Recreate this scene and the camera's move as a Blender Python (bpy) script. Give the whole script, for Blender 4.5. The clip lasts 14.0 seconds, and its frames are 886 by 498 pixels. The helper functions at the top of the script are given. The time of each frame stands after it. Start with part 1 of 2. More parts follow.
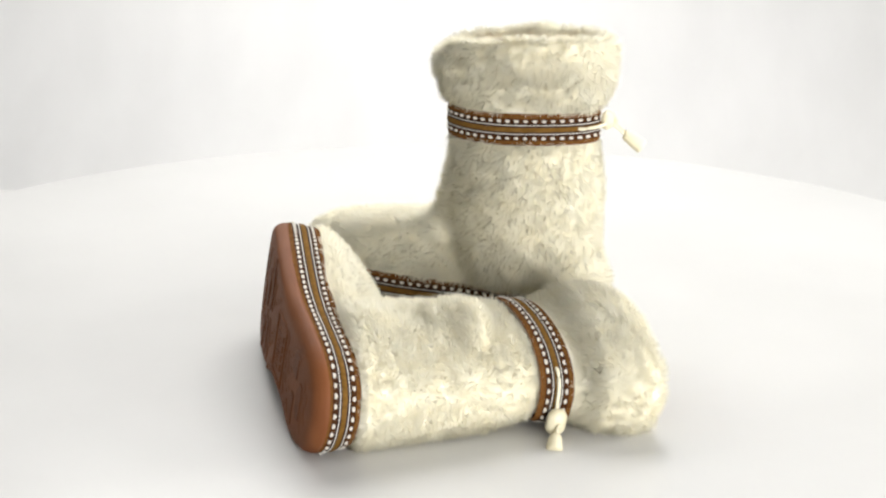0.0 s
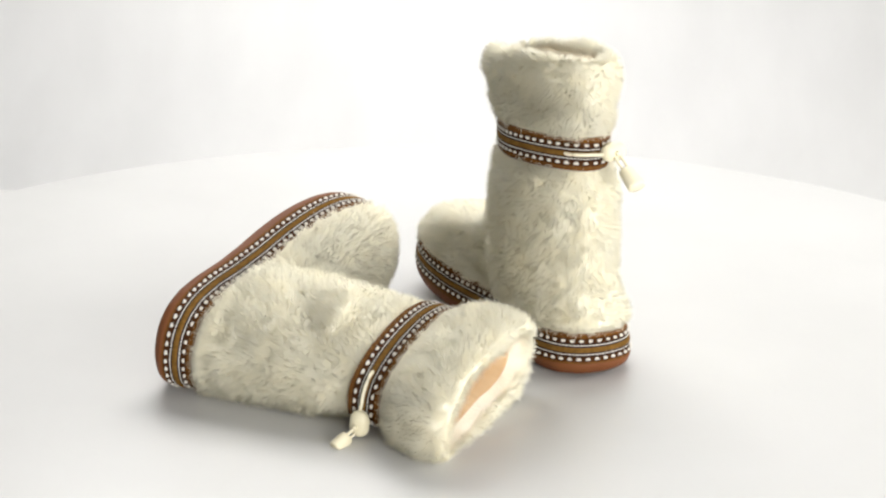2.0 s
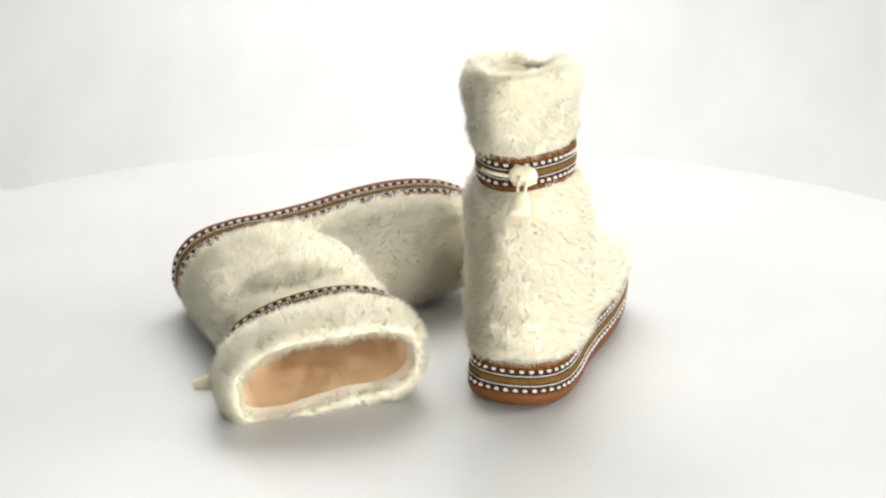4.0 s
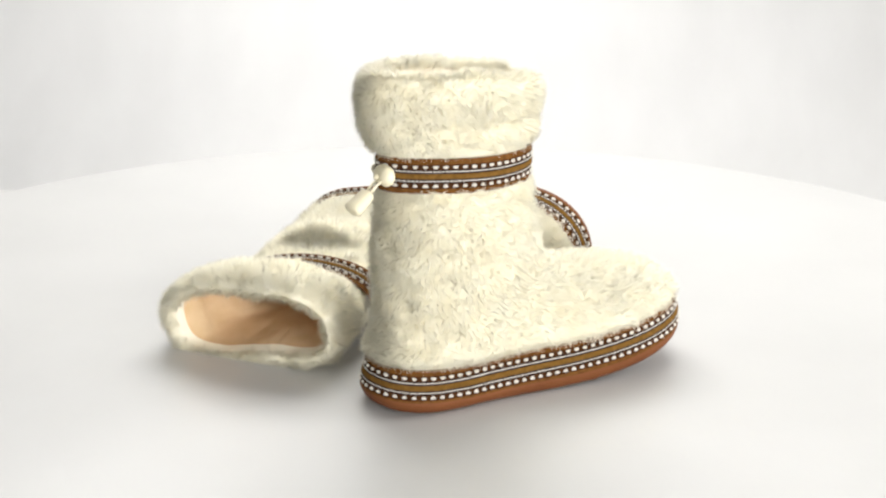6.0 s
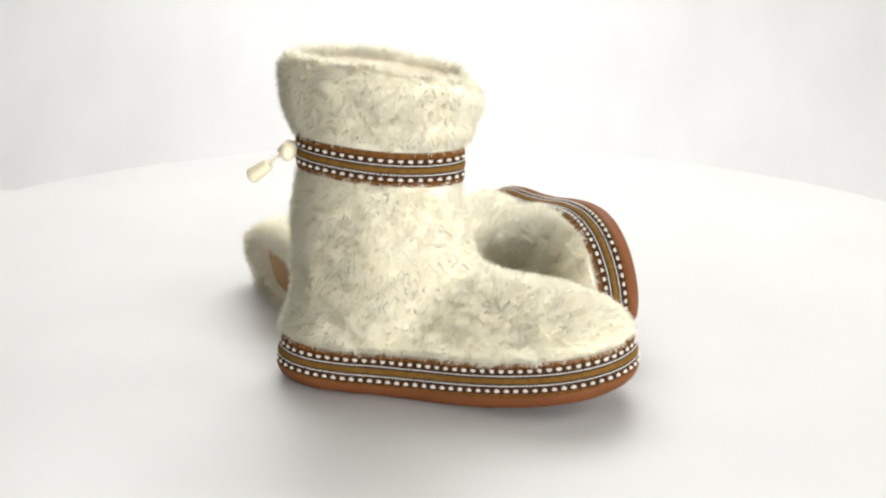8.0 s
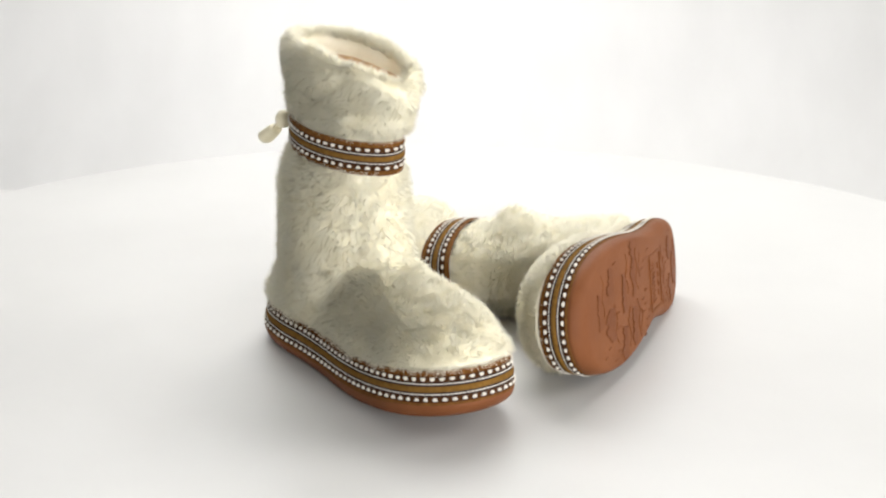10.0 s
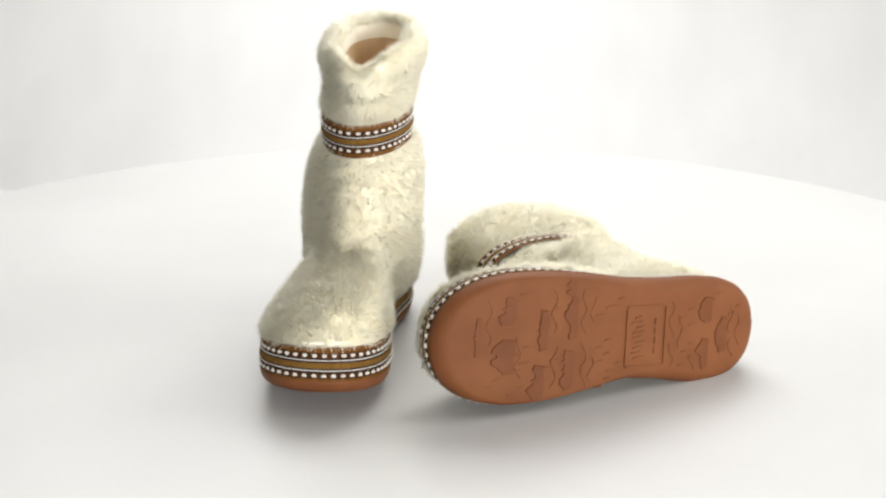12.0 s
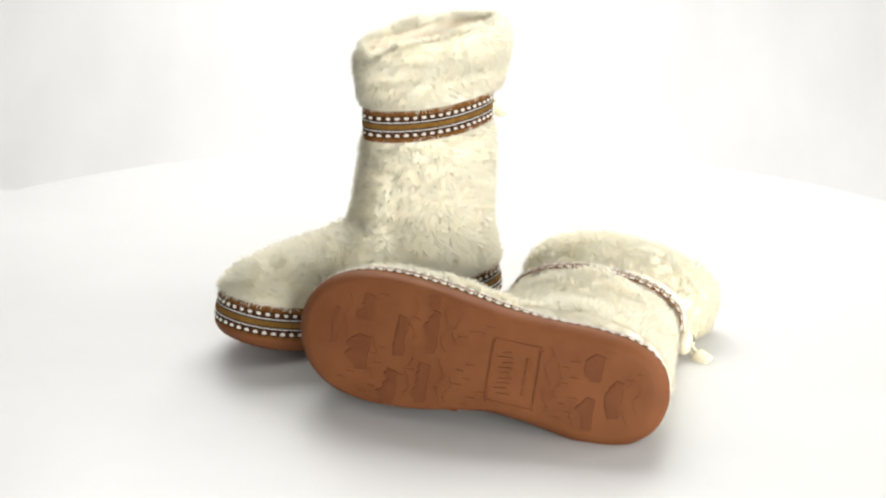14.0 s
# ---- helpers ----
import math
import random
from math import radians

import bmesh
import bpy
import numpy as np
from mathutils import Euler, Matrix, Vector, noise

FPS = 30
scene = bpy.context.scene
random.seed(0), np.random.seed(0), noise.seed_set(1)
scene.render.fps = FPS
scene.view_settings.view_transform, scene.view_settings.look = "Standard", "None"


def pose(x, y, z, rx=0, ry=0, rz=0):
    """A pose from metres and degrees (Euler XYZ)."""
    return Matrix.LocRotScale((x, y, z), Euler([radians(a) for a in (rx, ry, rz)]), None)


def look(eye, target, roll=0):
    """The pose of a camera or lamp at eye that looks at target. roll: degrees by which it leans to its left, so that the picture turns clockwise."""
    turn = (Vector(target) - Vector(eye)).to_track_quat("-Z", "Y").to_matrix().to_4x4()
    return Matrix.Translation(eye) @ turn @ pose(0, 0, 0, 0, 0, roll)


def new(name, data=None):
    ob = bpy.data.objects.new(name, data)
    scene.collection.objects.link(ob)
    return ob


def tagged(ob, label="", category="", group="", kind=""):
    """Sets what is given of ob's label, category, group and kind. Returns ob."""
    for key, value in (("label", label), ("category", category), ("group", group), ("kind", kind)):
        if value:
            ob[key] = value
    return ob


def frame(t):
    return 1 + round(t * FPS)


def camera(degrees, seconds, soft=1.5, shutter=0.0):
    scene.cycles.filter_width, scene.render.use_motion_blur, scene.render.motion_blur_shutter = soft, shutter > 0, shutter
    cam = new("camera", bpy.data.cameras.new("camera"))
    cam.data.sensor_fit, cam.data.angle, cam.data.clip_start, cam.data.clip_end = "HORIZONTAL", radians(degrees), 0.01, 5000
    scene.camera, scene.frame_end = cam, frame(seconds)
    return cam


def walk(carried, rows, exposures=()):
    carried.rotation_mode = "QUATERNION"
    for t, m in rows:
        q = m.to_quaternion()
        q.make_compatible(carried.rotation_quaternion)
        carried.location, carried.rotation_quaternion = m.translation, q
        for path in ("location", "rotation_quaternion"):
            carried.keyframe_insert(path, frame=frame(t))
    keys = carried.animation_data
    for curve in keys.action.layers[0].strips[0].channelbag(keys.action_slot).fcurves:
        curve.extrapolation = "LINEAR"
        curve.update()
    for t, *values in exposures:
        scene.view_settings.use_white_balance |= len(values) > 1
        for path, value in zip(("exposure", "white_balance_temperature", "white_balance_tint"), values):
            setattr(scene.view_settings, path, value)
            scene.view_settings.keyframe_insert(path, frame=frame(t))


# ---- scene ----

# ---------------------------------------------------------------- camera
cam = camera(30.0, 14.0, soft=2.3)
EYE = pose(0.0, -1.177, 0.4710, 71.490, -0.588, 0.370)
walk(cam, [(0.0, EYE), (14.0, EYE)], exposures=[(0.0, 0.20), (13.75, 0.20), (14.0, 0.32)])


def turn_angle(t):
    """Degrees that the turntable has gone at t seconds."""
    return -21.42 * t


# ---------------------------------------------------------------- light
world = bpy.data.worlds.new("studio_air")
world.use_nodes = True
world.node_tree.nodes["Background"].inputs[0].default_value = (1.0, 0.98, 0.95, 1)
world.node_tree.nodes["Background"].inputs[1].default_value = 0.35
scene.world = world
scene.cycles.max_bounces, scene.cycles.diffuse_bounces, scene.cycles.transmission_bounces = 16, 12, 12


def area_lamp(name, eye, target, sx, sy, watts, colour=(1, 0.985, 0.955)):
    data = bpy.data.lights.new(name, "AREA")
    data.shape, data.size, data.size_y, data.energy, data.color = "RECTANGLE", sx, sy, watts, colour
    ob = new(name, data)
    ob.matrix_world = look(eye, target)
    return ob


area_lamp("top_softbox", (-0.05, 1.15, 1.40), (-0.14, 0.42, 0), 1.7, 0.9, 40)
area_lamp("side_softbox", (1.8, 0.10, 0.85), (0, 0.1, 0.12), 0.9, 0.9, 18)
area_lamp("front_softbox", (1.15, -2.3, 0.42), (0, 0, 0.16), 1.8, 1.2, 74)
area_lamp("backdrop_lamp", (-0.12, 1.55, 0.52), (-0.15, 2.10, -0.30), 0.5, 0.3, 4.6)


# ---------------------------------------------------------------- materials
def material(name, colour, rough=0.6, **more):
    m = bpy.data.materials.new(name)
    m.use_nodes = True
    b = m.node_tree.nodes["Principled BSDF"]
    b.inputs["Base Color"].default_value = (*colour, 1)
    b.inputs["Roughness"].default_value = rough
    for key, value in more.items():
        b.inputs[key.replace("_", " ")].default_value = value
    return m


def grain(m, c1, c2, scale, bump=0.0, bump_scale=None, detail=5.0, distance=0.001, stretch=(1, 1, 1)):
    """Two colours mixed by noise at object scale, and fine relief."""
    nt = m.node_tree
    b = nt.nodes["Principled BSDF"]
    tc = nt.nodes.new("ShaderNodeTexCoord")
    mp = nt.nodes.new("ShaderNodeMapping")
    mp.inputs["Scale"].default_value = stretch
    nt.links.new(tc.outputs["Object"], mp.inputs["Vector"])
    n = nt.nodes.new("ShaderNodeTexNoise")
    n.inputs["Scale"].default_value, n.inputs["Detail"].default_value = scale, detail
    nt.links.new(mp.outputs["Vector"], n.inputs["Vector"])
    ramp = nt.nodes.new("ShaderNodeValToRGB")
    ramp.color_ramp.elements[0].position, ramp.color_ramp.elements[1].position = 0.33, 0.67
    ramp.color_ramp.elements[0].color, ramp.color_ramp.elements[1].color = (*c1, 1), (*c2, 1)
    nt.links.new(n.outputs["Fac"], ramp.inputs["Fac"])
    nt.links.new(ramp.outputs["Color"], b.inputs["Base Color"])
    if bump:
        n2 = nt.nodes.new("ShaderNodeTexNoise")
        n2.inputs["Scale"].default_value, n2.inputs["Detail"].default_value = bump_scale or scale * 8, 4
        nt.links.new(mp.outputs["Vector"], n2.inputs["Vector"])
        bp = nt.nodes.new("ShaderNodeBump")
        bp.inputs["Strength"].default_value, bp.inputs["Distance"].default_value = bump, distance
        nt.links.new(n2.outputs["Fac"], bp.inputs["Height"])
        nt.links.new(bp.outputs["Normal"], b.inputs["Normal"])
    return m


FLEECE = grain(material("cream_fleece", (0.8, 0.72, 0.54), 0.95, Sheen_Weight=0.3), (0.945, 0.90, 0.755), (0.955, 0.92, 0.80), 60, 0.8, 420)


def fibre(name, c1, c2, scale):
    """Thin fibres: about half of the light passes through."""
    m = bpy.data.materials.new(name)
    m.use_nodes = True
    nt = m.node_tree
    nt.nodes.remove(nt.nodes["Principled BSDF"])
    tc, n, ramp = nt.nodes.new("ShaderNodeTexCoord"), nt.nodes.new("ShaderNodeTexNoise"), nt.nodes.new("ShaderNodeValToRGB")
    n.inputs["Scale"].default_value, n.inputs["Detail"].default_value = scale, 5
    ramp.color_ramp.elements[0].position, ramp.color_ramp.elements[1].position = 0.35, 0.65
    ramp.color_ramp.elements[0].color, ramp.color_ramp.elements[1].color = (*c1, 1), (*c2, 1)
    df, tr, mix = nt.nodes.new("ShaderNodeBsdfDiffuse"), nt.nodes.new("ShaderNodeBsdfTranslucent"), nt.nodes.new("ShaderNodeMixShader")
    nt.links.new(tc.outputs["Object"], n.inputs["Vector"])
    nt.links.new(n.outputs["Fac"], ramp.inputs["Fac"])
    nt.links.new(ramp.outputs["Color"], df.inputs["Color"])
    nt.links.new(ramp.outputs["Color"], tr.inputs["Color"])
    mix.inputs[0].default_value = 0.48
    nt.links.new(df.outputs[0], mix.inputs[1])
    nt.links.new(tr.outputs[0], mix.inputs[2])
    nt.links.new(mix.outputs[0], nt.nodes["Material Output"].inputs["Surface"])
    return m


FUR = fibre("cream_fur", (0.985, 0.950, 0.815), (0.992, 0.968, 0.855), 60)
LINING = grain(material("peach_lining", (0.8, 0.6, 0.38), 0.95), (0.60, 0.42, 0.24), (0.68, 0.50, 0.31), 60, 0.5, 900)
RUBBER = grain(material("tan_rubber", (0.3, 0.1, 0.04), 0.6, Specular_IOR_Level=0.15), (0.140, 0.048, 0.017), (0.175, 0.063, 0.023), 30, 0.25, 900)
# a slightly darker tan for the raised tread patches
TREAD = grain(material("darker_tan_rubber", (0.22, 0.07, 0.025), 0.6, Specular_IOR_Level=0.15), (0.115, 0.038, 0.014), (0.140, 0.048, 0.018), 50, 0.2, 900)
BROWN = grain(material("chestnut_weave", (0.1, 0.035, 0.01), 0.9, Specular_IOR_Level=0.08), (0.10, 0.042, 0.012), (0.17, 0.075, 0.021), 300, 0.7, 1500)
OCHRE = grain(material("olive_brown_weave", (0.16, 0.085, 0.02), 0.9, Specular_IOR_Level=0.08), (0.13, 0.065, 0.014), (0.20, 0.105, 0.025), 300, 0.7, 1500)
BLACK = grain(material("black_weave", (0.02, 0.015, 0.018), 0.9, Specular_IOR_Level=0.08), (0.022, 0.016, 0.017), (0.045, 0.034, 0.033), 300, 0.7, 1500)
UMBER = grain(material("dark_brown_weave", (0.05, 0.02, 0.008), 0.9, Specular_IOR_Level=0.08), (0.035, 0.015, 0.007), (0.07, 0.028, 0.01), 300, 0.7, 1500)
WHITE = grain(material("white_thread", (0.8, 0.77, 0.7), 0.9), (0.64, 0.60, 0.53), (0.76, 0.73, 0.67), 400, 0.5, 1500)
CORD = grain(material("cream_cord", (0.8, 0.74, 0.58), 0.7), (0.74, 0.68, 0.50), (0.82, 0.77, 0.60), 150, 0.4, 1200)
PLASTIC = grain(material("ivory_plastic", (0.76, 0.7, 0.52), 0.4), (0.72, 0.66, 0.47), (0.78, 0.72, 0.54), 60, 0.1, 600)
ACRYLIC = grain(material("white_acrylic", (0.86, 0.86, 0.85), 0.33, Specular_IOR_Level=0.4), (0.52, 0.52, 0.515), (0.55, 0.55, 0.545), 6, 0.03, 300)
PAPER = grain(material("white_paper", (0.55, 0.55, 0.55), 0.9), (0.53, 0.53, 0.53), (0.56, 0.56, 0.56), 1.5, 0.05, 60, stretch=(6, 6, 0.3))
WALL = grain(material("pale_wall_paint", (0.6, 0.6, 0.6), 0.85), (0.48, 0.48, 0.475), (0.52, 0.52, 0.515), 2, 0.1, 120)


# ---------------------------------------------------------------- mesh helpers
def mesh_object(name, verts, faces, mats, parent=None, label="", smooth=True, slots=None):
    me = bpy.data.meshes.new(name)
    me.from_pydata([tuple(v) for v in verts], [], faces)
    for m in (mats if isinstance(mats, (list, tuple)) else [mats]):
        me.materials.append(m)
    if slots is not None:
        me.polygons.foreach_set("material_index", slots)
    me.polygons.foreach_set("use_smooth", [smooth] * len(me.polygons))
    me.update()
    ob = new(name, me)
    if parent:
        ob.parent = parent
    return tagged(ob, label)


def part(name, bm, mat, parent, label="", smooth=True):
    me = bpy.data.meshes.new(name)
    bm.normal_update()
    bm.to_mesh(me)
    bm.free()
    me.materials.append(mat)
    me.polygons.foreach_set("use_smooth", [smooth] * len(me.polygons))
    ob = new(name, me)
    if parent:
        ob.parent = parent
    return tagged(ob, label)


def ring_faces(rows, n, closed=True):
    """Quads between rows of n points."""
    out = []
    for i in range(rows - 1):
        for j in range(n if closed else n - 1):
            k = (j + 1) % n
            out.append((i * n + j, i * n + k, (i + 1) * n + k, (i + 1) * n + j))
    return out


def tube(points, radius, sides=8):
    """Vertices and faces of a round cord along points."""
    pts = [Vector(p) for p in points]
    verts, faces = [], []
    for i, p in enumerate(pts):
        d = (pts[min(i + 1, len(pts) - 1)] - pts[max(i - 1, 0)]).normalized()
        u = d.orthogonal().normalized()
        w = d.cross(u)
        r = radius(i / (len(pts) - 1)) if callable(radius) else radius
        for k in range(sides):
            a = 2 * math.pi * k / sides
            verts.append(p + (u * math.cos(a) + w * math.sin(a)) * r)
    faces = ring_faces(len(pts), sides)
    n = len(verts)
    faces.append(tuple(range(sides))[::-1])
    faces.append(tuple(range(n - sides, n)))
    return verts, faces


# ---------------------------------------------------------------- studio
def disc(name, radius, thick, mat):
    bm = bmesh.new()
    n = 192
    prof = [(0.0, 0.0), (radius * 0.5, 0.0), (radius - 0.004, 0.0), (radius - 0.001, -0.001), (radius, -0.004), (radius, -thick), (0.0, -thick)]
    rows = []
    for r, z in prof:
        if r == 0:
            rows.append([bm.verts.new((0, 0, z))])
        else:
            rows.append([bm.verts.new((r * math.cos(2 * math.pi * k / n), r * math.sin(2 * math.pi * k / n), z)) for k in range(n)])
    for a, b in zip(rows, rows[1:]):
        for k in range(n):
            j = (k + 1) % n
            if len(a) == 1:
                bm.faces.new((a[0], b[k], b[j]))
            elif len(b) == 1:
                bm.faces.new((a[k], b[0], a[j]))
            else:
                bm.faces.new((a[k], b[k], b[j], a[j]))
    return bm


turntable = new("turntable")
tagged(turntable, "round white glossy display turntable carrying two boots", "turntable")
part("platter", disc("platter", 0.590, 0.02, ACRYLIC), ACRYLIC, turntable)
part("pedestal", disc("pedestal", 0.22, 0.68, WALL), WALL, turntable).location.z = -0.0202


def slab(name, x0, x1, y0, y1, z0, z1, mat, label, category, kind="structure"):
    bm = bmesh.new()
    bmesh.ops.create_cube(bm, size=1)
    for v in bm.verts:
        v.co = ((x0 + x1) / 2 + v.co.x * (x1 - x0), (y0 + y1) / 2 + v.co.y * (y1 - y0), (z0 + z1) / 2 + v.co.z * (z1 - z0))
    return tagged(part(name, bm, mat, None, label, smooth=False), label, category, kind=kind)


FLOOR_Z = -0.70
slab("floor", -3.0, 3.0, -3.2, 2.6, FLOOR_Z - 0.1, FLOOR_Z, WALL, "plain pale studio floor", "floor")
slab("wall_back", -3.0, 3.0, 2.5, 2.6, FLOOR_Z, 2.4, WALL, "plain pale studio wall", "wall")
slab("wall_left", -3.1, -3.0, -3.2, 2.6, FLOOR_Z, 2.4, WALL, "plain pale studio wall", "wall")
slab("wall_right", 3.0, 3.1, -3.2, 2.6, FLOOR_Z, 2.4, WALL, "plain pale studio wall", "wall")
slab("wall_front", -3.1, 3.1, -3.3, -3.2, FLOOR_Z, 2.4, WALL, "plain pale studio wall", "wall")
slab("ceiling", -3.1, 3.1, -3.3, 2.6, 2.4, 2.5, WALL, "plain pale studio ceiling", "ceiling")


def paper_sweep():
    """A roll of paper that hangs down the back wall and curves on to the floor."""
    prof = [(2.2, 2.3), (2.2, 1.0)]
    for k in range(13):
        a = math.pi / 2 * k / 12
        prof.append((1.3 + 0.9 * math.cos(a), FLOOR_Z + 0.005 + 0.9 - 0.9 * math.sin(a)))
    prof.append((0.7, FLOOR_Z + 0.005))
    n = 61
    verts = []
    for y, z in prof:
        for k in range(n):
            x = -2.4 + 4.8 * k / (n - 1)
            verts.append((x, y + 0.004 * noise.noise((x * 5, 0.3, 0)), z))
    ob = mesh_object("backdrop", verts, ring_faces(len(prof), n, closed=False), PAPER)
    return tagged(ob, "seamless white paper backdrop curving to the floor", "backdrop", kind="structure")


paper_sweep()


def side_table():
    """A white side table behind the platter's edge."""
    root = tagged(new("side_table"), "plain white side table beside the turntable", "table")
    root.location = (-1.0, 0.2, FLOOR_Z)
    high = -0.022 - FLOOR_Z

    def box(name, x0, x1, y0, y1, z0, z1):
        bm = bmesh.new()
        bmesh.ops.create_cube(bm, size=1)
        for v in bm.verts:
            v.co = ((x0 + x1) / 2 + v.co.x * (x1 - x0), (y0 + y1) / 2 + v.co.y * (y1 - y0), (z0 + z1) / 2 + v.co.z * (z1 - z0))
        bmesh.ops.bevel(bm, geom=bm.edges[:], offset=0.004, segments=2, affect="EDGES")
        return part(name, bm, ACRYLIC, root, smooth=False)

    box("tabletop", -0.55, 0.59, -0.28, 0.276, high - 0.025, high)
    for x in (-0.5, 0.36):
        for y in (-0.24, 0.23):
            box("leg", x - 0.02, x + 0.02, y - 0.02, y + 0.02, 0.0, high - 0.025)


side_table()

# ---------------------------------------------------------------- boots
LENGTH = 0.265
XC = 0.075          # the shaft's middle, from the heel's tip
NA = 320            # points round the boot
PHI = np.linspace(0, 2 * np.pi, NA, endpoint=False)
# half widths of the sole, lateral and medial, along its length
SOLE_S = [0, .012, .03, .07, .13, .22, .34, .45, .55, .65, .75, .84, .91, .955, .985, 1.0]
SOLE_LAT = [0.0000, 0.0153, 0.0235, 0.0323, 0.0376, 0.0399, 0.0395, 0.0407, 0.0441, 0.0468, 0.0477, 0.0451, 0.0382, 0.0286, 0.0170, 0.0000]
SOLE_MED = [0.0000, 0.0153, 0.0235, 0.0323, 0.0376, 0.0387, 0.0337, 0.0311, 0.0353, 0.0419, 0.0462, 0.0456, 0.0403, 0.0318, 0.0191, 0.0000]


def sole_outline(side):
    """Radius of the sole round (XC, 0); side +1: medial side at +y."""
    s = np.linspace(0, 1, 400)
    s = 0.5 - 0.5 * np.cos(np.pi * s)
    lat, med = np.interp(s, SOLE_S, SOLE_LAT), np.interp(s, SOLE_S, SOLE_MED)
    up, down = (med, lat) if side > 0 else (lat, med)
    px = np.concatenate([s, s[::-1][1:-1]]) * LENGTH - XC
    py = np.concatenate([up, -down[::-1][1:-1]])
    ang = np.arctan2(py, px)
    order = np.argsort(ang)
    r = np.interp(PHI, ang[order], np.hypot(px, py)[order], period=2 * np.pi)
    for _ in range(14):
        r = (np.roll(r, 1) + 2 * r + np.roll(r, -1)) / 4
    return r


def ellipse_radius(cx, a, b, power):
    """Radius round XC of a rounded oval whose middle is cx."""
    q = np.linspace(0, 2 * np.pi, 720, endpoint=False)
    power = np.where(np.sin(q) < 0, power[1], power[0])
    px = cx - XC + a * np.sign(np.cos(q)) * np.abs(np.cos(q)) ** (2 / power)
    py = b * np.sign(np.sin(q)) * np.abs(np.sin(q)) ** (2 / power)
    ang = np.arctan2(py, px)
    order = np.argsort(ang)
    return np.interp(PHI, ang[order], np.hypot(px, py)[order], period=2 * np.pi)


def smooth_max(p, q, k=0.010):
    h = np.clip(0.5 + 0.5 * (p - q) / k, 0, 1)
    return q * (1 - h) + p * h + k * h * (1 - h)


# height, middle, half length, half width and sideways lean of the shaft
SHAFT = [(0.000, .070, .058, .036, .000), (0.030, .072, .058, .039, .001), (0.060, .075, .0575, .0405, .003), (0.095, .076, .058, .0410, .005),
         (0.130, .0745, .058, .0405, .006), (0.146, .075, .057, .036, .007), (0.154, .075, .0560, .031, .007), (0.165, .075, .0555, .0290, .008),
         (0.177, .075, .0570, .0300, .009), (0.186, .0752, .063, .0315, .010), (0.197, .0740, .0685, .0315, .011), (0.207, .0740, .0695, .0325, .012), (0.217, .0740, .0700, .0355, .012), (0.300, .0745, .0700, .0355, .013)]
LYING_SHAFT = [(0.000, .070, .060, .036, .000), (0.030, .071, .061, .038, .002), (0.060, .072, .063, .034, .006), (0.095, .0735, .0635, .0295, .010),
               (0.134, .075, .063, .0285, .012), (0.150, .076, .059, .0260, .0145), (0.158, .076, .0580, .0250, .016), (0.169, .076, .0575, .0240, .017),
               (0.180, .075, .0590, .0260, .018), (0.190, .072, .064, .0275, .020), (0.201, .067, .071, .033, .024), (0.218, .065, .073, .0355, .025), (0.300, .064, .074, .036, .025)]
# height and front end of the foot, with the share of its width
FOOT = [(0.000, .265, 1.0), (0.030, .262, .99), (0.039, .256, .95), (0.048, .249, .88), (0.055, .241, .81), (0.061, .228, .74), (0.066, .211, .68),
        (0.071, .188, .61), (0.076, .168, .55), (0.082, .150, .49), (0.090, .141, .44), (0.115, .134, .36)]


def bend(p):
    """Toe and heel spring: both ends of the boot rise."""
    f = 0.0192 * np.clip((p[:, 0] / LENGTH - 0.323) / 0.677, 0, 1) ** 2
    f = f + 0.0035 * np.clip((0.26 - p[:, 0] / LENGTH) / 0.26, 0, 1) ** 2
    p = p.copy()
    p[:, 2] += f * np.clip(1.2 - p[:, 2] / 0.15, 0, 1)
    return p


def middle(z, shape):
    """Sideways middle of the shaft at height z."""
    cols = np.array(shape["shaft"])
    return np.interp(z, cols[:, 0], cols[:, 4])


def body_radius(z, outline, shape):
    side = shape["medial"]
    cols = np.array(shape["shaft"])
    cx, a, b, lean = (np.interp(z, cols[:, 0], cols[:, k]) for k in (1, 2, 3, 4))
    rs = ellipse_radius(cx, a, b, shape["power"])
    ft = np.array(FOOT)
    xf, wf = np.interp(z, ft[:, 0], ft[:, 1]), np.interp(z, ft[:, 0], ft[:, 2])
    px, py = outline * np.cos(PHI), outline * np.sin(PHI)
    px = np.where(px > 0, px * (xf - XC) / (LENGTH - XC), px * np.interp(z, [0.03, 0.065], [0.96, 0.78]))
    py = py * wf * 0.97 + side * 0.008 * min(max((z - 0.045) / 0.04, 0), 1) - lean
    ang = np.unwrap(np.arctan2(py, px))
    rf = np.interp(PHI, ang, np.hypot(px, py), period=2 * np.pi)
    if z > 0.125:
        rf = rf * max(0.0, 1 - (z - 0.125) / 0.03)
    r = smooth_max(rf, rs)
    keep = np.clip((z - 0.034) / 0.012, 0, 1)
    return np.minimum(r, outline - 0.0095 + 0.03 * keep)


def lumps(p, seed, amount):
    """Soft unevenness of stuffed fleece."""
    out = np.empty(len(p))
    for i, v in enumerate(p):
        q = Vector(v) + Vector((seed, seed * 0.7, 0))
        out[i] = noise.noise(q * 22) * 0.9 + noise.noise(q * 60) * 0.45
    return out * amount


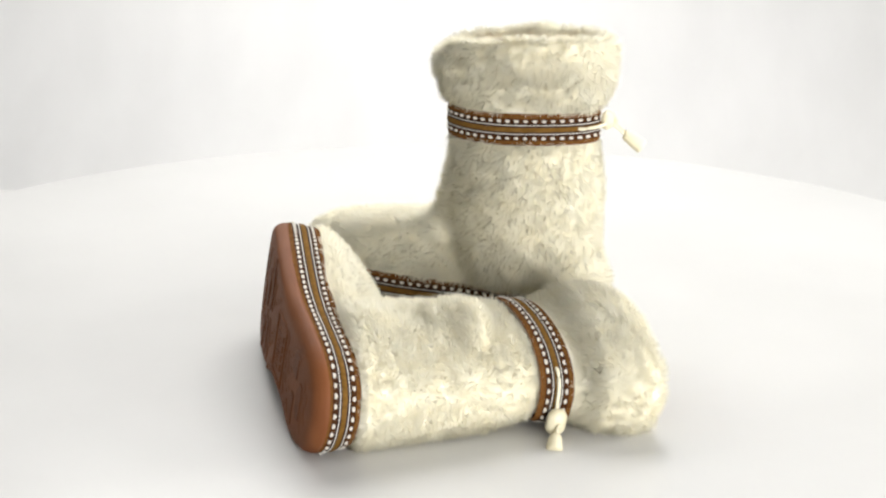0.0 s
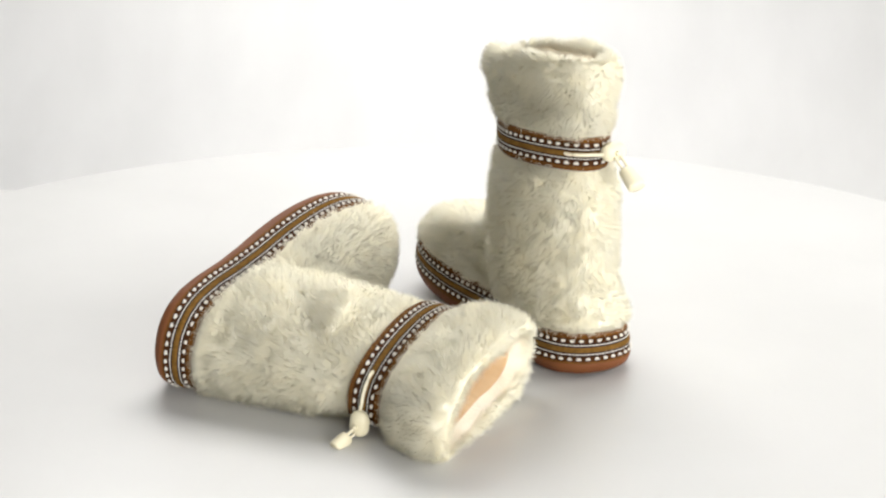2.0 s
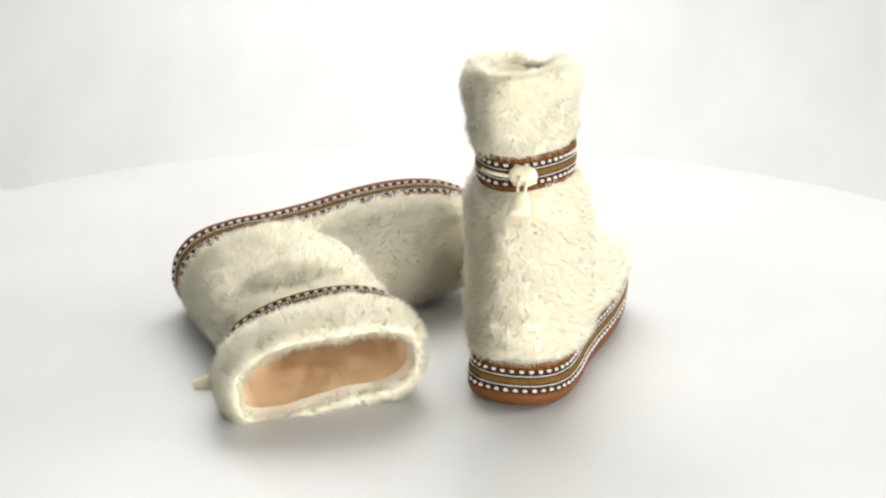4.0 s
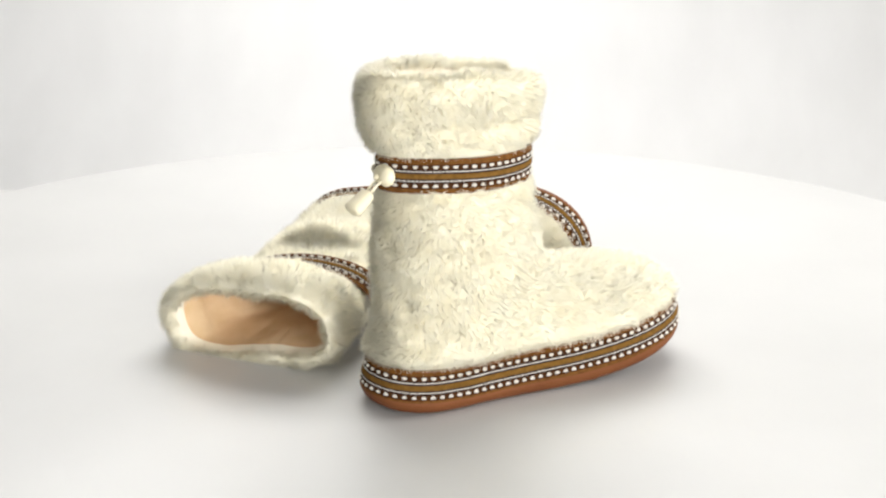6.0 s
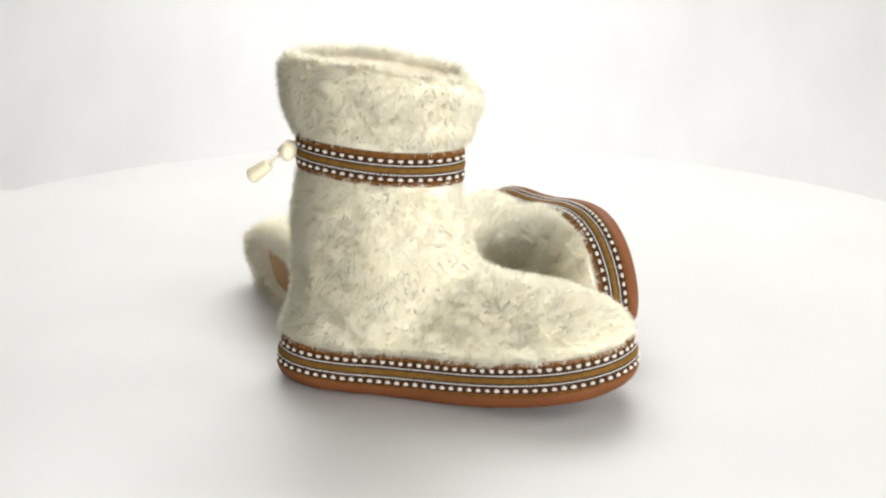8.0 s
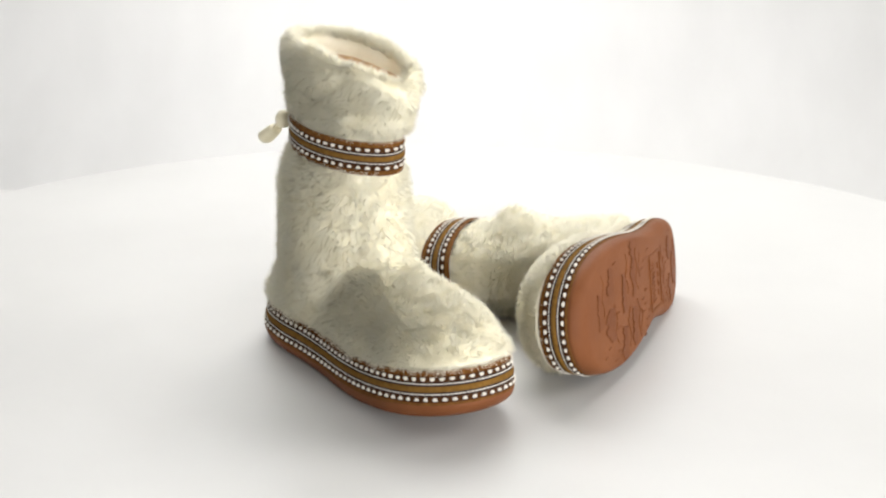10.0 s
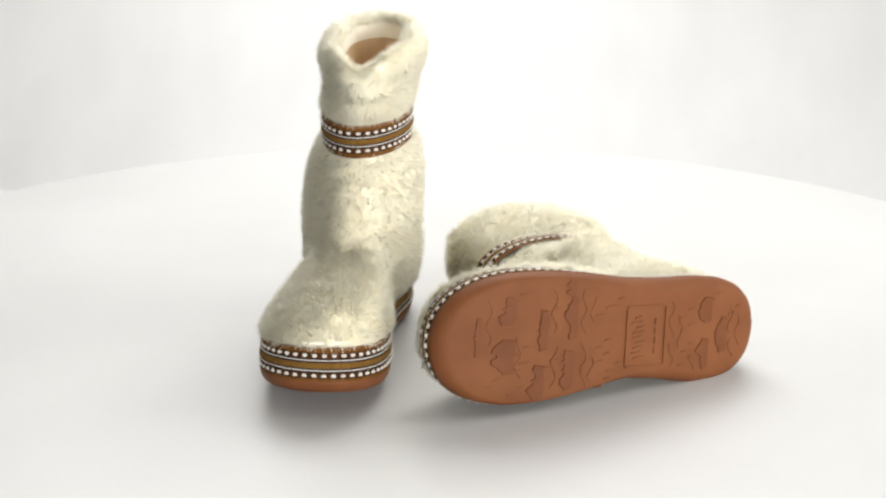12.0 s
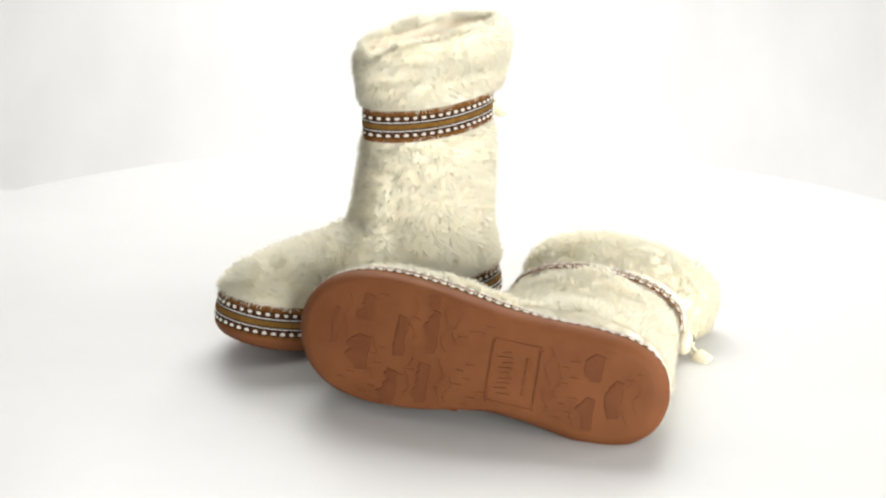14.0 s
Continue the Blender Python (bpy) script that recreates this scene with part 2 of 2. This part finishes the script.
def boot_surface(shape, side):
    """Rings of the fleece body from the band at the sole up over the rim and down inside."""
    outline = sole_outline(side)
    levels = [(0.0, z) for z in np.arange(0.006, shape["top"] - 0.0145, 0.0025)]
    t = shape["top"]
    levels += [(0.0, t - 0.013), (-0.0006, t - 0.009), (-0.002, t - 0.005), (-0.0043, t - 0.0015), (-0.007, t), (-0.0098, t - 0.0015),
               (-0.0118, t - 0.005), (-0.0128, t - 0.010), (-0.013, t - 0.015)]
    grid = []
    for dr, z in levels:
        r = body_radius(min(z, t - 0.013) if dr < 0 else z, outline, shape) + dr
        r = r - (shape["crease"] * math.exp(-((z - t + 0.031) / 0.004) ** 2) if dr == 0 else 0) * (0.7 + 0.3 * np.sin(3 * PHI + 1))
        grid.append(np.stack([XC + r * np.cos(PHI), middle(z, shape) + r * np.sin(PHI), np.full(NA, z)], 1))
    grid = np.array(grid)
    return outline, np.array(levels), grid


def rim_shift(grid, levels, shape):
    """The rim is lower in front and slopes; cuffs lean."""
    w = np.clip((grid[..., 2] - (shape["top"] - 0.05)) / 0.05, 0, 1)
    c = np.cos(PHI)[None, :]
    notch = np.exp(-(np.minimum(PHI, 2 * np.pi - PHI) / 0.30) ** 2)[None, :]
    grid[..., 2] += w * (shape["slope"] * c - shape["notch"] * notch)
    return grid


def normals_of(grid):
    du = np.roll(grid, -1, 1) - np.roll(grid, 1, 1)
    dv = np.empty_like(grid)
    dv[1:-1] = grid[2:] - grid[:-2]
    dv[0], dv[-1] = grid[1] - grid[0], grid[-1] - grid[-2]
    n = np.cross(du, dv)
    return n / np.maximum(np.linalg.norm(n, axis=2, keepdims=True), 1e-9)


def strands(name, pos, nor, tang, parent, count_seed, length, width, mat):
    """Plush pile: short tapered tufts with one bend, leaning along the nap and gathered in curls."""
    rng = np.random.default_rng(count_seed)
    n = len(pos)
    clump = np.array([noise.noise_vector(Vector(p) * 150) for p in pos])
    broad = np.array([noise.noise_vector(Vector(p) * 40) for p in pos])
    fine = rng.normal(size=(n, 3))
    d1 = nor * 0.85 + tang * 0.35 + clump * 0.50 + broad * 0.10 + fine * 0.26
    d1 /= np.linalg.norm(d1, axis=1, keepdims=True)
    d2 = nor * 0.50 + tang * 0.50 + clump * 0.75 + broad * 0.15 + fine * 0.34
    d2 /= np.linalg.norm(d2, axis=1, keepdims=True)
    ln = length * rng.uniform(0.6, 1.15, (n, 1)) * (1 + 0.3 * clump[:, :1])
    side = np.cross(nor, d1) + rng.normal(size=(n, 3)) * 0.4
    side /= np.linalg.norm(side, axis=1, keepdims=True)
    wd = width * rng.uniform(0.7, 1.3, (n, 1))
    p0 = pos - nor * 0.001
    p1 = p0 + d1 * ln * 0.55
    verts = np.empty((n, 5, 3))
    verts[:, 0], verts[:, 1] = p0 + side * wd / 2, p0 - side * wd / 2
    verts[:, 2], verts[:, 3] = p1 - side * wd * 0.42, p1 + side * wd * 0.42
    verts[:, 4] = p1 + d2 * ln * 0.45
    me = bpy.data.meshes.new(name)
    me.vertices.add(5 * n)
    me.vertices.foreach_set("co", verts.ravel())
    idx = np.arange(n)[:, None] * 5
    loops = (idx + np.array([[0, 1, 2, 3, 3, 2, 4]])).ravel()
    me.loops.add(7 * n)
    me.loops.foreach_set("vertex_index", loops.astype(np.int32))
    me.polygons.add(2 * n)
    starts = (np.arange(n)[:, None] * 7 + np.array([[0, 4]])).ravel()
    me.polygons.foreach_set("loop_start", starts.astype(np.int32))
    me.polygons.foreach_set("use_smooth", np.ones(2 * n, bool))
    me.update(calc_edges=True)
    me.validate()
    # pile shades as one soft surface: its normals lean towards those of the cloth beneath
    soft = nor + clump * 0.24 + fine * 0.14
    soft /= np.linalg.norm(soft, axis=1, keepdims=True)
    me.normals_split_custom_set_from_vertices(np.repeat(soft, 5, axis=0))
    me.materials.append(mat)
    ob = new(name, me)
    ob.parent = parent
    return tagged(ob, kind="stuff")


SEED = []


def seed_mesh():
    """One plump woven stitch, broad at its foot and narrow at its tip, a unit wide and high each way."""
    if not SEED:
        m, verts = 12, []
        for f, z in ((1.0, 0.0), (0.72, 0.75)):
            for k in range(m):
                a = 2 * math.pi * k / m
                y = math.sin(a)
                y = y if y > 0 else 0.8 * y
                verts.append((f * (1.08 - 0.30 * (y + 0.8)) * math.copysign(abs(math.cos(a)) ** 0.75, math.cos(a)), f * y, z))
        verts.append((0, 0, 1.0))
        faces = ring_faces(2, m) + [(m + k, m + (k + 1) % m, 2 * m) for k in range(m)]
        me = bpy.data.meshes.new("stitch")
        me.from_pydata(verts, [], faces)
        me.polygons.foreach_set("use_smooth", [True] * len(me.polygons))
        me.materials.append(WHITE)
        SEED.append(me)
    return SEED[0]


def woven_band(name, curve, parent, label, pitch):
    """A braid laid round the boot. curve(v) gives the ring at height v in 0..1, and rows of stitches stand proud of it."""
    vs = [0, .14, .15, .30, .31, .35, .36, .39, .40, .42, .43, .56, .57, .60, .61, .64, .65, .68, .69, .84, .85, 1.0]
    lift = [0, .0008, .0008, .0006, .0005, .0005, .0005, .0005, .0005, .0006, .0012, .0012, .0006, .0005, .0005, .0005, .0005, .0005, .0006, .0008, .0008, 0]
    mats = [0, 0, 3, 3, 2, 2, 2, 2, 2, 1, 1, 1, 2, 2, 2, 2, 2, 3, 3, 0, 0]
    rings = []
    for v, h in zip(vs, lift):
        p, nrm = curve(v)
        rings.append(p + nrm * h)
    verts = np.concatenate(rings)
    faces = ring_faces(len(vs), NA)
    slots = np.repeat(mats, NA)
    band = mesh_object(name, verts, faces, [BROWN, OCHRE, BLACK, UMBER], parent, label, slots=slots)

    def at(v, u):
        """Point and axes on the band at height v, u metres round it."""
        p, nrm = curve(v)
        q = np.concatenate([p, p[:1]])
        run = np.concatenate([[0], np.cumsum(np.linalg.norm(np.diff(q, axis=0), axis=1))])
        return run, q, np.concatenate([nrm, nrm[:1]])

    for low, high, flip in ((.18, .275, 1), (.715, .81, -1)):
        run, qa, na = at(low if flip > 0 else high, 0)
        _, qb, _ = at(high if flip > 0 else low, 0)
        count = int(run[-1] / pitch)
        rng = random.Random(len(name) + flip)
        pick = lambda u, q: Vector([np.interp(u % run[-1], run, q[:, c]) for c in range(3)])
        for k in range(count):
            u0 = run[-1] * (k + 0.5) / count
            base, tip, nn = pick(u0, qa), pick(u0, qb), pick(u0, na).normalized()
            along = (pick(u0 + 0.001, qa) - pick(u0 - 0.001, qa)).normalized()
            up = (tip - base).normalized()
            w, h = pitch * rng.uniform(0.29, 0.36), (tip - base).length * rng.uniform(0.50, 0.62)
            stitch = new("stitch", seed_mesh())
            stitch.parent = band
            turn = Matrix((along, up, nn)).transposed().to_4x4()
            stitch.matrix_basis = Matrix.Translation((base + tip) / 2 + nn * 0.0007) @ turn @ Matrix.Diagonal((w, h, 0.0013, 1))
    for v in (.365, .635):
        run, q, nr = at(v, 0)
        count = int(run[-1] / (pitch * 0.42))
        verts, faces = [], []
        height = np.linalg.norm(curve(1.0)[0][0] - curve(0.0)[0][0])
        for k in range(count):
            step = run[-1] / count
            u0 = step * k
            pts = []
            for du, dv in ((-.48, -.009), (.36, -.017), (.48, .009), (-.36, .017)):
                p = np.array([np.interp((u0 + du * step) % run[-1], run, q[:, c]) for c in range(3)])
                nn = np.array([np.interp((u0 + du * step) % run[-1], run, nr[:, c]) for c in range(3)])
                pts.append((p, nn, dv))
            b = len(verts)
            up = curve(min(v + .05, 1))[0] - curve(v)[0]
            j = int(np.interp(u0 % run[-1], run, np.arange(NA + 1))) % NA
            upn = up[j] / max(np.linalg.norm(up[j]), 1e-9)
            for p, nn, dv in pts:
                verts.append(p + nn * 0.0008 + upn * dv * height)
            verts.append(sum(p for p, _, _ in pts) / 4 + pts[0][1] * 0.0015)
            for i in range(4):
                faces.append((b + i, b + (i + 1) % 4, b + 4))
        tagged(mesh_object("thread", verts, faces, WHITE, band, "twisted white thread"), kind="stuff")
    return band


def outsole(outline, parent, side):
    """Rubber sole with rounded edges and a low-relief tread beneath."""
    prof = [(-0.0100, 0.0), (-0.0070, 0.0006), (-0.0042, 0.0021), (-0.0018, 0.0044), (-0.0004, 0.0074), (0.0, 0.0098), (-0.0020, 0.0118), (-0.008, 0.0118)]
    rings = []
    inner = [0.0, 0.25, 0.5, 0.75, 0.9]
    for f in inner[1:]:
        r = (outline - 0.0100) * f
        rings.append(np.stack([XC + r * np.cos(PHI), r * np.sin(PHI), np.zeros(NA)], 1))
    for dr, z in prof:
        r = outline + dr
        rings.append(np.stack([XC + r * np.cos(PHI), r * np.sin(PHI), np.full(NA, z)], 1))
    verts = bend(np.concatenate(rings))
    faces = ring_faces(len(rings), NA)
    faces.append(tuple(range(NA))[::-1])
    n = len(verts)
    faces.append(tuple(range(n - NA, n)))
    sole = mesh_object("outsole", verts, faces, RUBBER, parent, "tan rubber outsole with low-relief tread")

    def plate(pts, high, mat, name, label=""):
        """A flat raised patch beneath the sole."""
        m = len(pts)
        low = [(x, y, 0.0006) for x, y in pts]
        c = np.mean(pts, 0)
        top = [(c[0] + (x - c[0]) * 0.94, c[1] + (y - c[1]) * 0.94, -high) for x, y in pts]
        vv = bend(np.array(low + top))
        ff = [(i, (i + 1) % m, m + (i + 1) % m, m + i) for i in range(m)] + [tuple(range(m, 2 * m))]
        return mesh_object(name, vv, ff, mat, sole, label, smooth=False)

    rng = random.Random(5)
    # low plateaus: a straight foot on one side, a jagged ridge on the other
    for x, y, sx, sy in ((.215, .010, .010, .013), (.215, -.022, .009, .010), (.189, -.008, .008, .015), (.191, .029, .008, .013), (.166, -.016, .007, .016), (.168, .021, .007, .015),
                         (.166, -.037, .005, .006), (.052, -.016, .007, .010), (.036, .003, .006, .014), (.053, .016, .007, .012), (.236, -.004, .005, .014)):
        m, jag = 14, 0.5
        ridge = []
        for k in range(m + 1):
            f = k / m
            jag = min(1.0, max(0.15, jag + rng.uniform(-0.38, 0.38)))
            ridge.append((x - sx * 0.2 + 1.2 * sx * jag * math.sin(math.pi * min(max(f, 0.06), 0.94)) ** 0.5, side * (y - sy + 2 * sy * f)))
        foot = [(x - sx * rng.uniform(0.75, 0.95), side * (y + sy * (0.92 - 1.84 * k / 5))) for k in range(6)]
        plate(ridge + foot, 0.0007, TREAD, "tread_patch")
    # thin wavy ridges across the sole
    for x, y0, y1 in ((.226, -.030, .002), (.204, -.004, .026), (.178, -.036, -.006), (.177, .004, .034), (.155, -.036, -.004), (.154, .002, .034), (.148, -.030, -.012), (.148, .012, .030),
                      (.082, -.024, .002), (.081, .006, .024), (.074, -.014, .010), (.062, .016, .028), (.028, -.018, .002), (.027, .006, .020), (.021, -.012, .012)):
        m, ax, pts, back = 10, rng.uniform(0, 6), [], []
        for k in range(m + 1):
            y = y0 + (y1 - y0) * k / m
            c = x + 0.0022 * math.sin(ax + y * 330) + rng.uniform(-.0005, .0005)
            h = 0.00045 * (0.35 + math.sin(math.pi * k / m))
            pts.append((c - h, side * y))
            back.append((c + h, side * y))
        for k in range(0, m, 2):
            run = pts[k:k + 3] + back[k:k + 3][::-1]
            plate(run, 0.0004, RUBBER, "tread_ridge")
    # pairs of short strokes between them
    for x, y in ((.205, -.031), (.202, .006), (.203, .017), (.205, .034), (.138, .003), (.139, .013), (.138, .031), (.139, -.020), (.128, -.026), (.128, .020),
                 (.068, -.015), (.067, -.004), (.066, .010), (.068, .020), (.043, -.026), (.024, -.015), (.180, -.020), (.180, .016), (.222, .028)):
        for d in (-.0022, .0022):
            ln, h, yy = rng.uniform(.0022, .0038), .0005, y + d * 0.4
            pts = [(x + d * 1.5 - ln, side * (yy - h)), (x + d * 1.5 + ln, side * (yy - h + .0006)), (x + d * 1.5 + ln, side * (yy + h + .0006)), (x + d * 1.5 - ln, side * (yy + h))]
            pts = [(px, py + side * d * 0.8) for px, py in pts]
            plate(pts, 0.0006, RUBBER, "tread_rib")
    # the frame with an unreadable signature
    x0, x1, y0, y1, w = .087, .121, -.021, .021, .0013
    for a, b, c, d in ((x0, x0 + w, y0, y1), (x1 - w, x1, y0, y1), (x0, x1, y0 - w, y0), (x0, x1, y1, y1 + w)):
        plate([(a, side * c), (b, side * c), (b, side * d), (a, side * d)], 0.0011, RUBBER, "frame_bar")
    for k in range(9):
        y = -.015 + k * .0036
        x = .1105 + .0015 * math.sin(k * 2.1)
        h = .0028 + .0022 * abs(math.sin(k * 1.7))
        plate([(x - h, side * y), (x - h, side * (y + .0009)), (x + h, side * (y + .0022)), (x + h, side * (y + .0013))], 0.0010, RUBBER, "signature_bar")
    for k in range(4):
        plate([(.095, side * (-.013 + .007 * k)), (.0965, side * (-.013 + .007 * k)), (.0965, side * (-.008 + .007 * k)), (.095, side * (-.008 + .007 * k))], 0.0009, RUBBER, "signature_bar")
    return sole


def boot(shape, side, label, seed):
    root = tagged(new("boot"), label, "boot", "pair of fleece boots")
    outline, levels, grid = boot_surface(shape, side)
    flat = grid.reshape(-1, 3)
    nor = normals_of(grid)
    amount = np.where(levels[:, 1] < 0.045, 0.4, 1.0)
    zc = shape["band"]
    amount = amount * np.where(np.abs(levels[:, 1] - zc) < 0.018, 0.25, 1.0)
    push = lumps(flat, seed, 0.0030).reshape(grid.shape[:2]) * amount[:, None]
    grid = grid + nor * push[..., None]
    grid = rim_shift(grid, levels, shape)
    grid = bend(grid.reshape(-1, 3)).reshape(grid.shape)
    nor = normals_of(grid)
    rows = len(grid)
    mesh_object("upper", grid.reshape(-1, 3), ring_faces(rows, NA), FLEECE, root, "cream plush fleece upper")
    # lining: a sack inside
    t = shape["top"]
    inner = [grid[-1]]
    depths = [(z, 1) for z in np.arange(t - 0.022, 0.052, -0.007)] + [(0.05, 1), (0.048, 0.5), (0.048, 0.05)]
    for z, f in depths:
        r = body_radius(z, outline, shape)
        fold = np.array([noise.noise((3 * math.cos(a), 3 * math.sin(a), z * 45 + seed)) + 0.5 * noise.noise((7 * math.cos(a), 7 * math.sin(a), z * 90)) for a in PHI])
        r = np.minimum(np.maximum(r * 0.6, r - 0.013 - 0.004 * min(1, (t - z) / 0.05) * (0.5 + fold)), 0.062) * f
        inner.append(np.stack([XC + r * np.cos(PHI), middle(z, shape) + r * np.sin(PHI), np.full(NA, z)], 1))
    mesh_object("lining", np.concatenate(inner), ring_faces(len(inner), NA), LINING, root, "peach fabric lining")
    sole = outsole(outline, root, side)

    # braid along the sole
    def welt(v):
        r = outline - 0.0006 - 0.0055 * v ** 1.5
        top = 0.0335 + 0.001 * np.cos(PHI)
        z = 0.0080 + (top - 0.0080) * v
        p = bend(np.stack([XC + r * np.cos(PHI), r * np.sin(PHI), z], 1))
        d = np.roll(p, -1, 0) - np.roll(p, 1, 0)
        n = np.stack([d[:, 1], -d[:, 0], np.zeros(NA)], 1)
        n[:, 2] += 0.12 * np.linalg.norm(n, axis=1)
        return p, n / np.linalg.norm(n, axis=1, keepdims=True)

    woven_band("sole_band", welt, root, "woven brown braid with white triangles", 0.0066)

    # braid round the shaft
    tilt = shape["tilt"]

    def ankle(v):
        z = zc - tilt * np.cos(PHI) + (v - 0.5) * 0.0245
        p = np.empty((NA, 3))
        rr = body_radius(zc, outline, shape) + shape["proud"] - shape["sunk"] * np.clip(np.sin(PHI), 0, 1)
        p[:, 0], p[:, 1], p[:, 2] = XC + rr * np.cos(PHI), middle(zc, shape) + rr * np.sin(PHI), z
        d = np.roll(p, -1, 0) - np.roll(p, 1, 0)
        n = np.stack([d[:, 1], -d[:, 0], np.zeros(NA)], 1)
        return p, n / np.linalg.norm(n, axis=1, keepdims=True)

    woven_band("shaft_band", ankle, root, "woven brown braid drawn round the shaft", 0.0068)

    # fur
    rng = np.random.default_rng(seed)
    du = np.linalg.norm(np.roll(grid, -1, 1) - grid, axis=2)[:-1]
    dv = np.linalg.norm(grid[1:] - grid[:-1], axis=2)
    zl = levels[:, 1][:-1][:, None] + np.zeros((1, NA))
    zband = zc - tilt * np.cos(PHI)[None, :]
    fringe = np.array([0.0022 * noise.noise((6 * math.cos(a), 6 * math.sin(a), seed)) + 0.0014 * noise.noise((25 * math.cos(a), 25 * math.sin(a), seed)) for a in PHI])[None, :]
    keep = (zl > 0.0338 + fringe) & ((zl > zband + 0.0142 + fringe) | (zl < zband - 0.0125 + fringe[:, ::-1]))
    keep[-2:] = False
    area = du * dv * keep
    prob = (area / area.sum()).ravel()
    n = shape["hairs"]
    cell = rng.choice(len(prob), n, p=prob)
    i, j = cell // NA, cell % NA
    fu, fv = rng.random((n, 1)), rng.random((n, 1))
    j2 = (j + 1) % NA
    pos = (grid[i, j] * (1 - fu) + grid[i, j2] * fu) * (1 - fv) + (grid[i + 1, j] * (1 - fu) + grid[i + 1, j2] * fu) * fv
    nn = nor[i, j] * (1 - fv) + nor[i + 1, j] * fv
    tang = grid[i, j] - grid[i + 1, j]
    tang /= np.maximum(np.linalg.norm(tang, axis=1, keepdims=True), 1e-9)
    strands("fur", pos, nn, tang, root, seed + 1, 0.0080, 0.00042, FUR)

    # cord and stopper at the back of the shaft
    p, nb = ankle(0.5)
    half = NA // 2 + shape["toggle"]
    pts = []
    for k in range(0, 30, 2):
        q = (half - k) % NA
        pts.append(p[q] + nb[q] * (0.0025 + 0.004 * max(0, 1 - k / 10)) if k < 26 else p[q] + nb[q] * (0.0025 - 0.0012 * (k - 24)))
    vv, ff = tube(pts, 0.0013)
    mesh_object("cord", vv, ff, CORD, root, "cream elastic drawcord")
    b = Vector(p[half]) + Vector(nb[half]) * 0.007 + Vector((0, 0, 0.001))
    hang = Vector(shape["hang"])
    bm = bmesh.new()
    bmesh.ops.create_icosphere(bm, subdivisions=3, radius=0.0078)
    for v in bm.verts:
        v.co = (v.co.x * 0.74, math.copysign(abs(v.co.y / 0.0078) ** 0.8, v.co.y) * 0.0098, v.co.z * 0.95)
        if abs(v.co.y) < 0.0024:
            v.co *= 0.93
    stop = part("stopper", bm, PLASTIC, root, "ivory plastic cord stopper")
    stop.location = b
    bm = bmesh.new()
    bmesh.ops.create_cone(bm, cap_ends=True, segments=14, radius1=0.0018, radius2=0.0018, depth=0.003)
    for v in bm.verts:
        v.co = Vector((v.co.z - 0.006, v.co.x, v.co.y))
    part("button", bm, PLASTIC, stop)
    for s in (1, -1):
        off = Vector((0, 0.0022 * s, 0))
        vv, ff = tube([b + off, b + hang * 0.3 + off * 1.2 + Vector((0, 0, 0.001)), b + hang * 0.6 + off], 0.0010)
        mesh_object("cord", vv, ff, CORD, root, "cream elastic drawcord")
    vv, ff = tube([b + hang * f for f in (0.5, 0.53, 0.6, 0.75, 0.9, 0.97, 1.0)], lambda s: 0.0040 + 0.0015 * min(1, s * 1.4) - (0.0012 if s > 0.95 else 0), 14)
    flat = hang.cross(Vector((0, 0, 1))).normalized()
    vv = [v + flat * ((v - b).dot(flat) * 0.35) for v in vv]
    mesh_object("cord_end", vv, ff, PLASTIC, root, "ivory plastic cord end")
    return root


UPRIGHT = dict(proud=0.0042, sunk=0.0, medial=1, power=(1.9, 1.9), crease=0.0028, top=0.230, band=0.165, tilt=0.002, slope=-0.003, notch=0.010, hairs=210000, hang=(-0.027, -0.004, -0.020), toggle=8, shaft=SHAFT)
LYING = dict(proud=0.0068, sunk=0.0022, medial=-1, power=(2.2, 3.6), crease=0.0, top=0.238, band=0.169, tilt=0.001, slope=0.0, notch=0.002, hairs=210000, hang=(-0.020, -0.012, -0.006), toggle=10, shaft=LYING_SHAFT)

standing = boot(UPRIGHT, 1, "cream fleece boot standing upright with woven brown trim", 11)
fallen = boot(LYING, -1, "cream fleece boot lying on its side with tan sole showing", 23)
STANDING_AT = pose(0.1297, 0.0322, 0.0, 0, 0, 159.9)
TOE = Matrix.Translation((-0.1579, 0.0361, 0.0))
FALLEN_AT = TOE @ pose(0, 0, 0, 0, 0, -1.0) @ TOE.inverted() @ Matrix.Translation((-0.0829, -0.2164, 0.0308)) @ Matrix(((-0.283, 0.1609, 0.9455), (0.9527, -0.067, 0.2965), (0.1111, 0.9847, -0.1343))).to_quaternion().to_matrix().to_4x4()


# ---------------------------------------------------------------- what moves
def motions():
    steps = [0.25 * k for k in range(57)]
    for thing, at in ((turntable, Matrix()), (standing, STANDING_AT), (fallen, FALLEN_AT)):
        walk(thing, [(t, pose(0, 0, 0, 0, 0, turn_angle(t)) @ at) for t in steps])


motions()
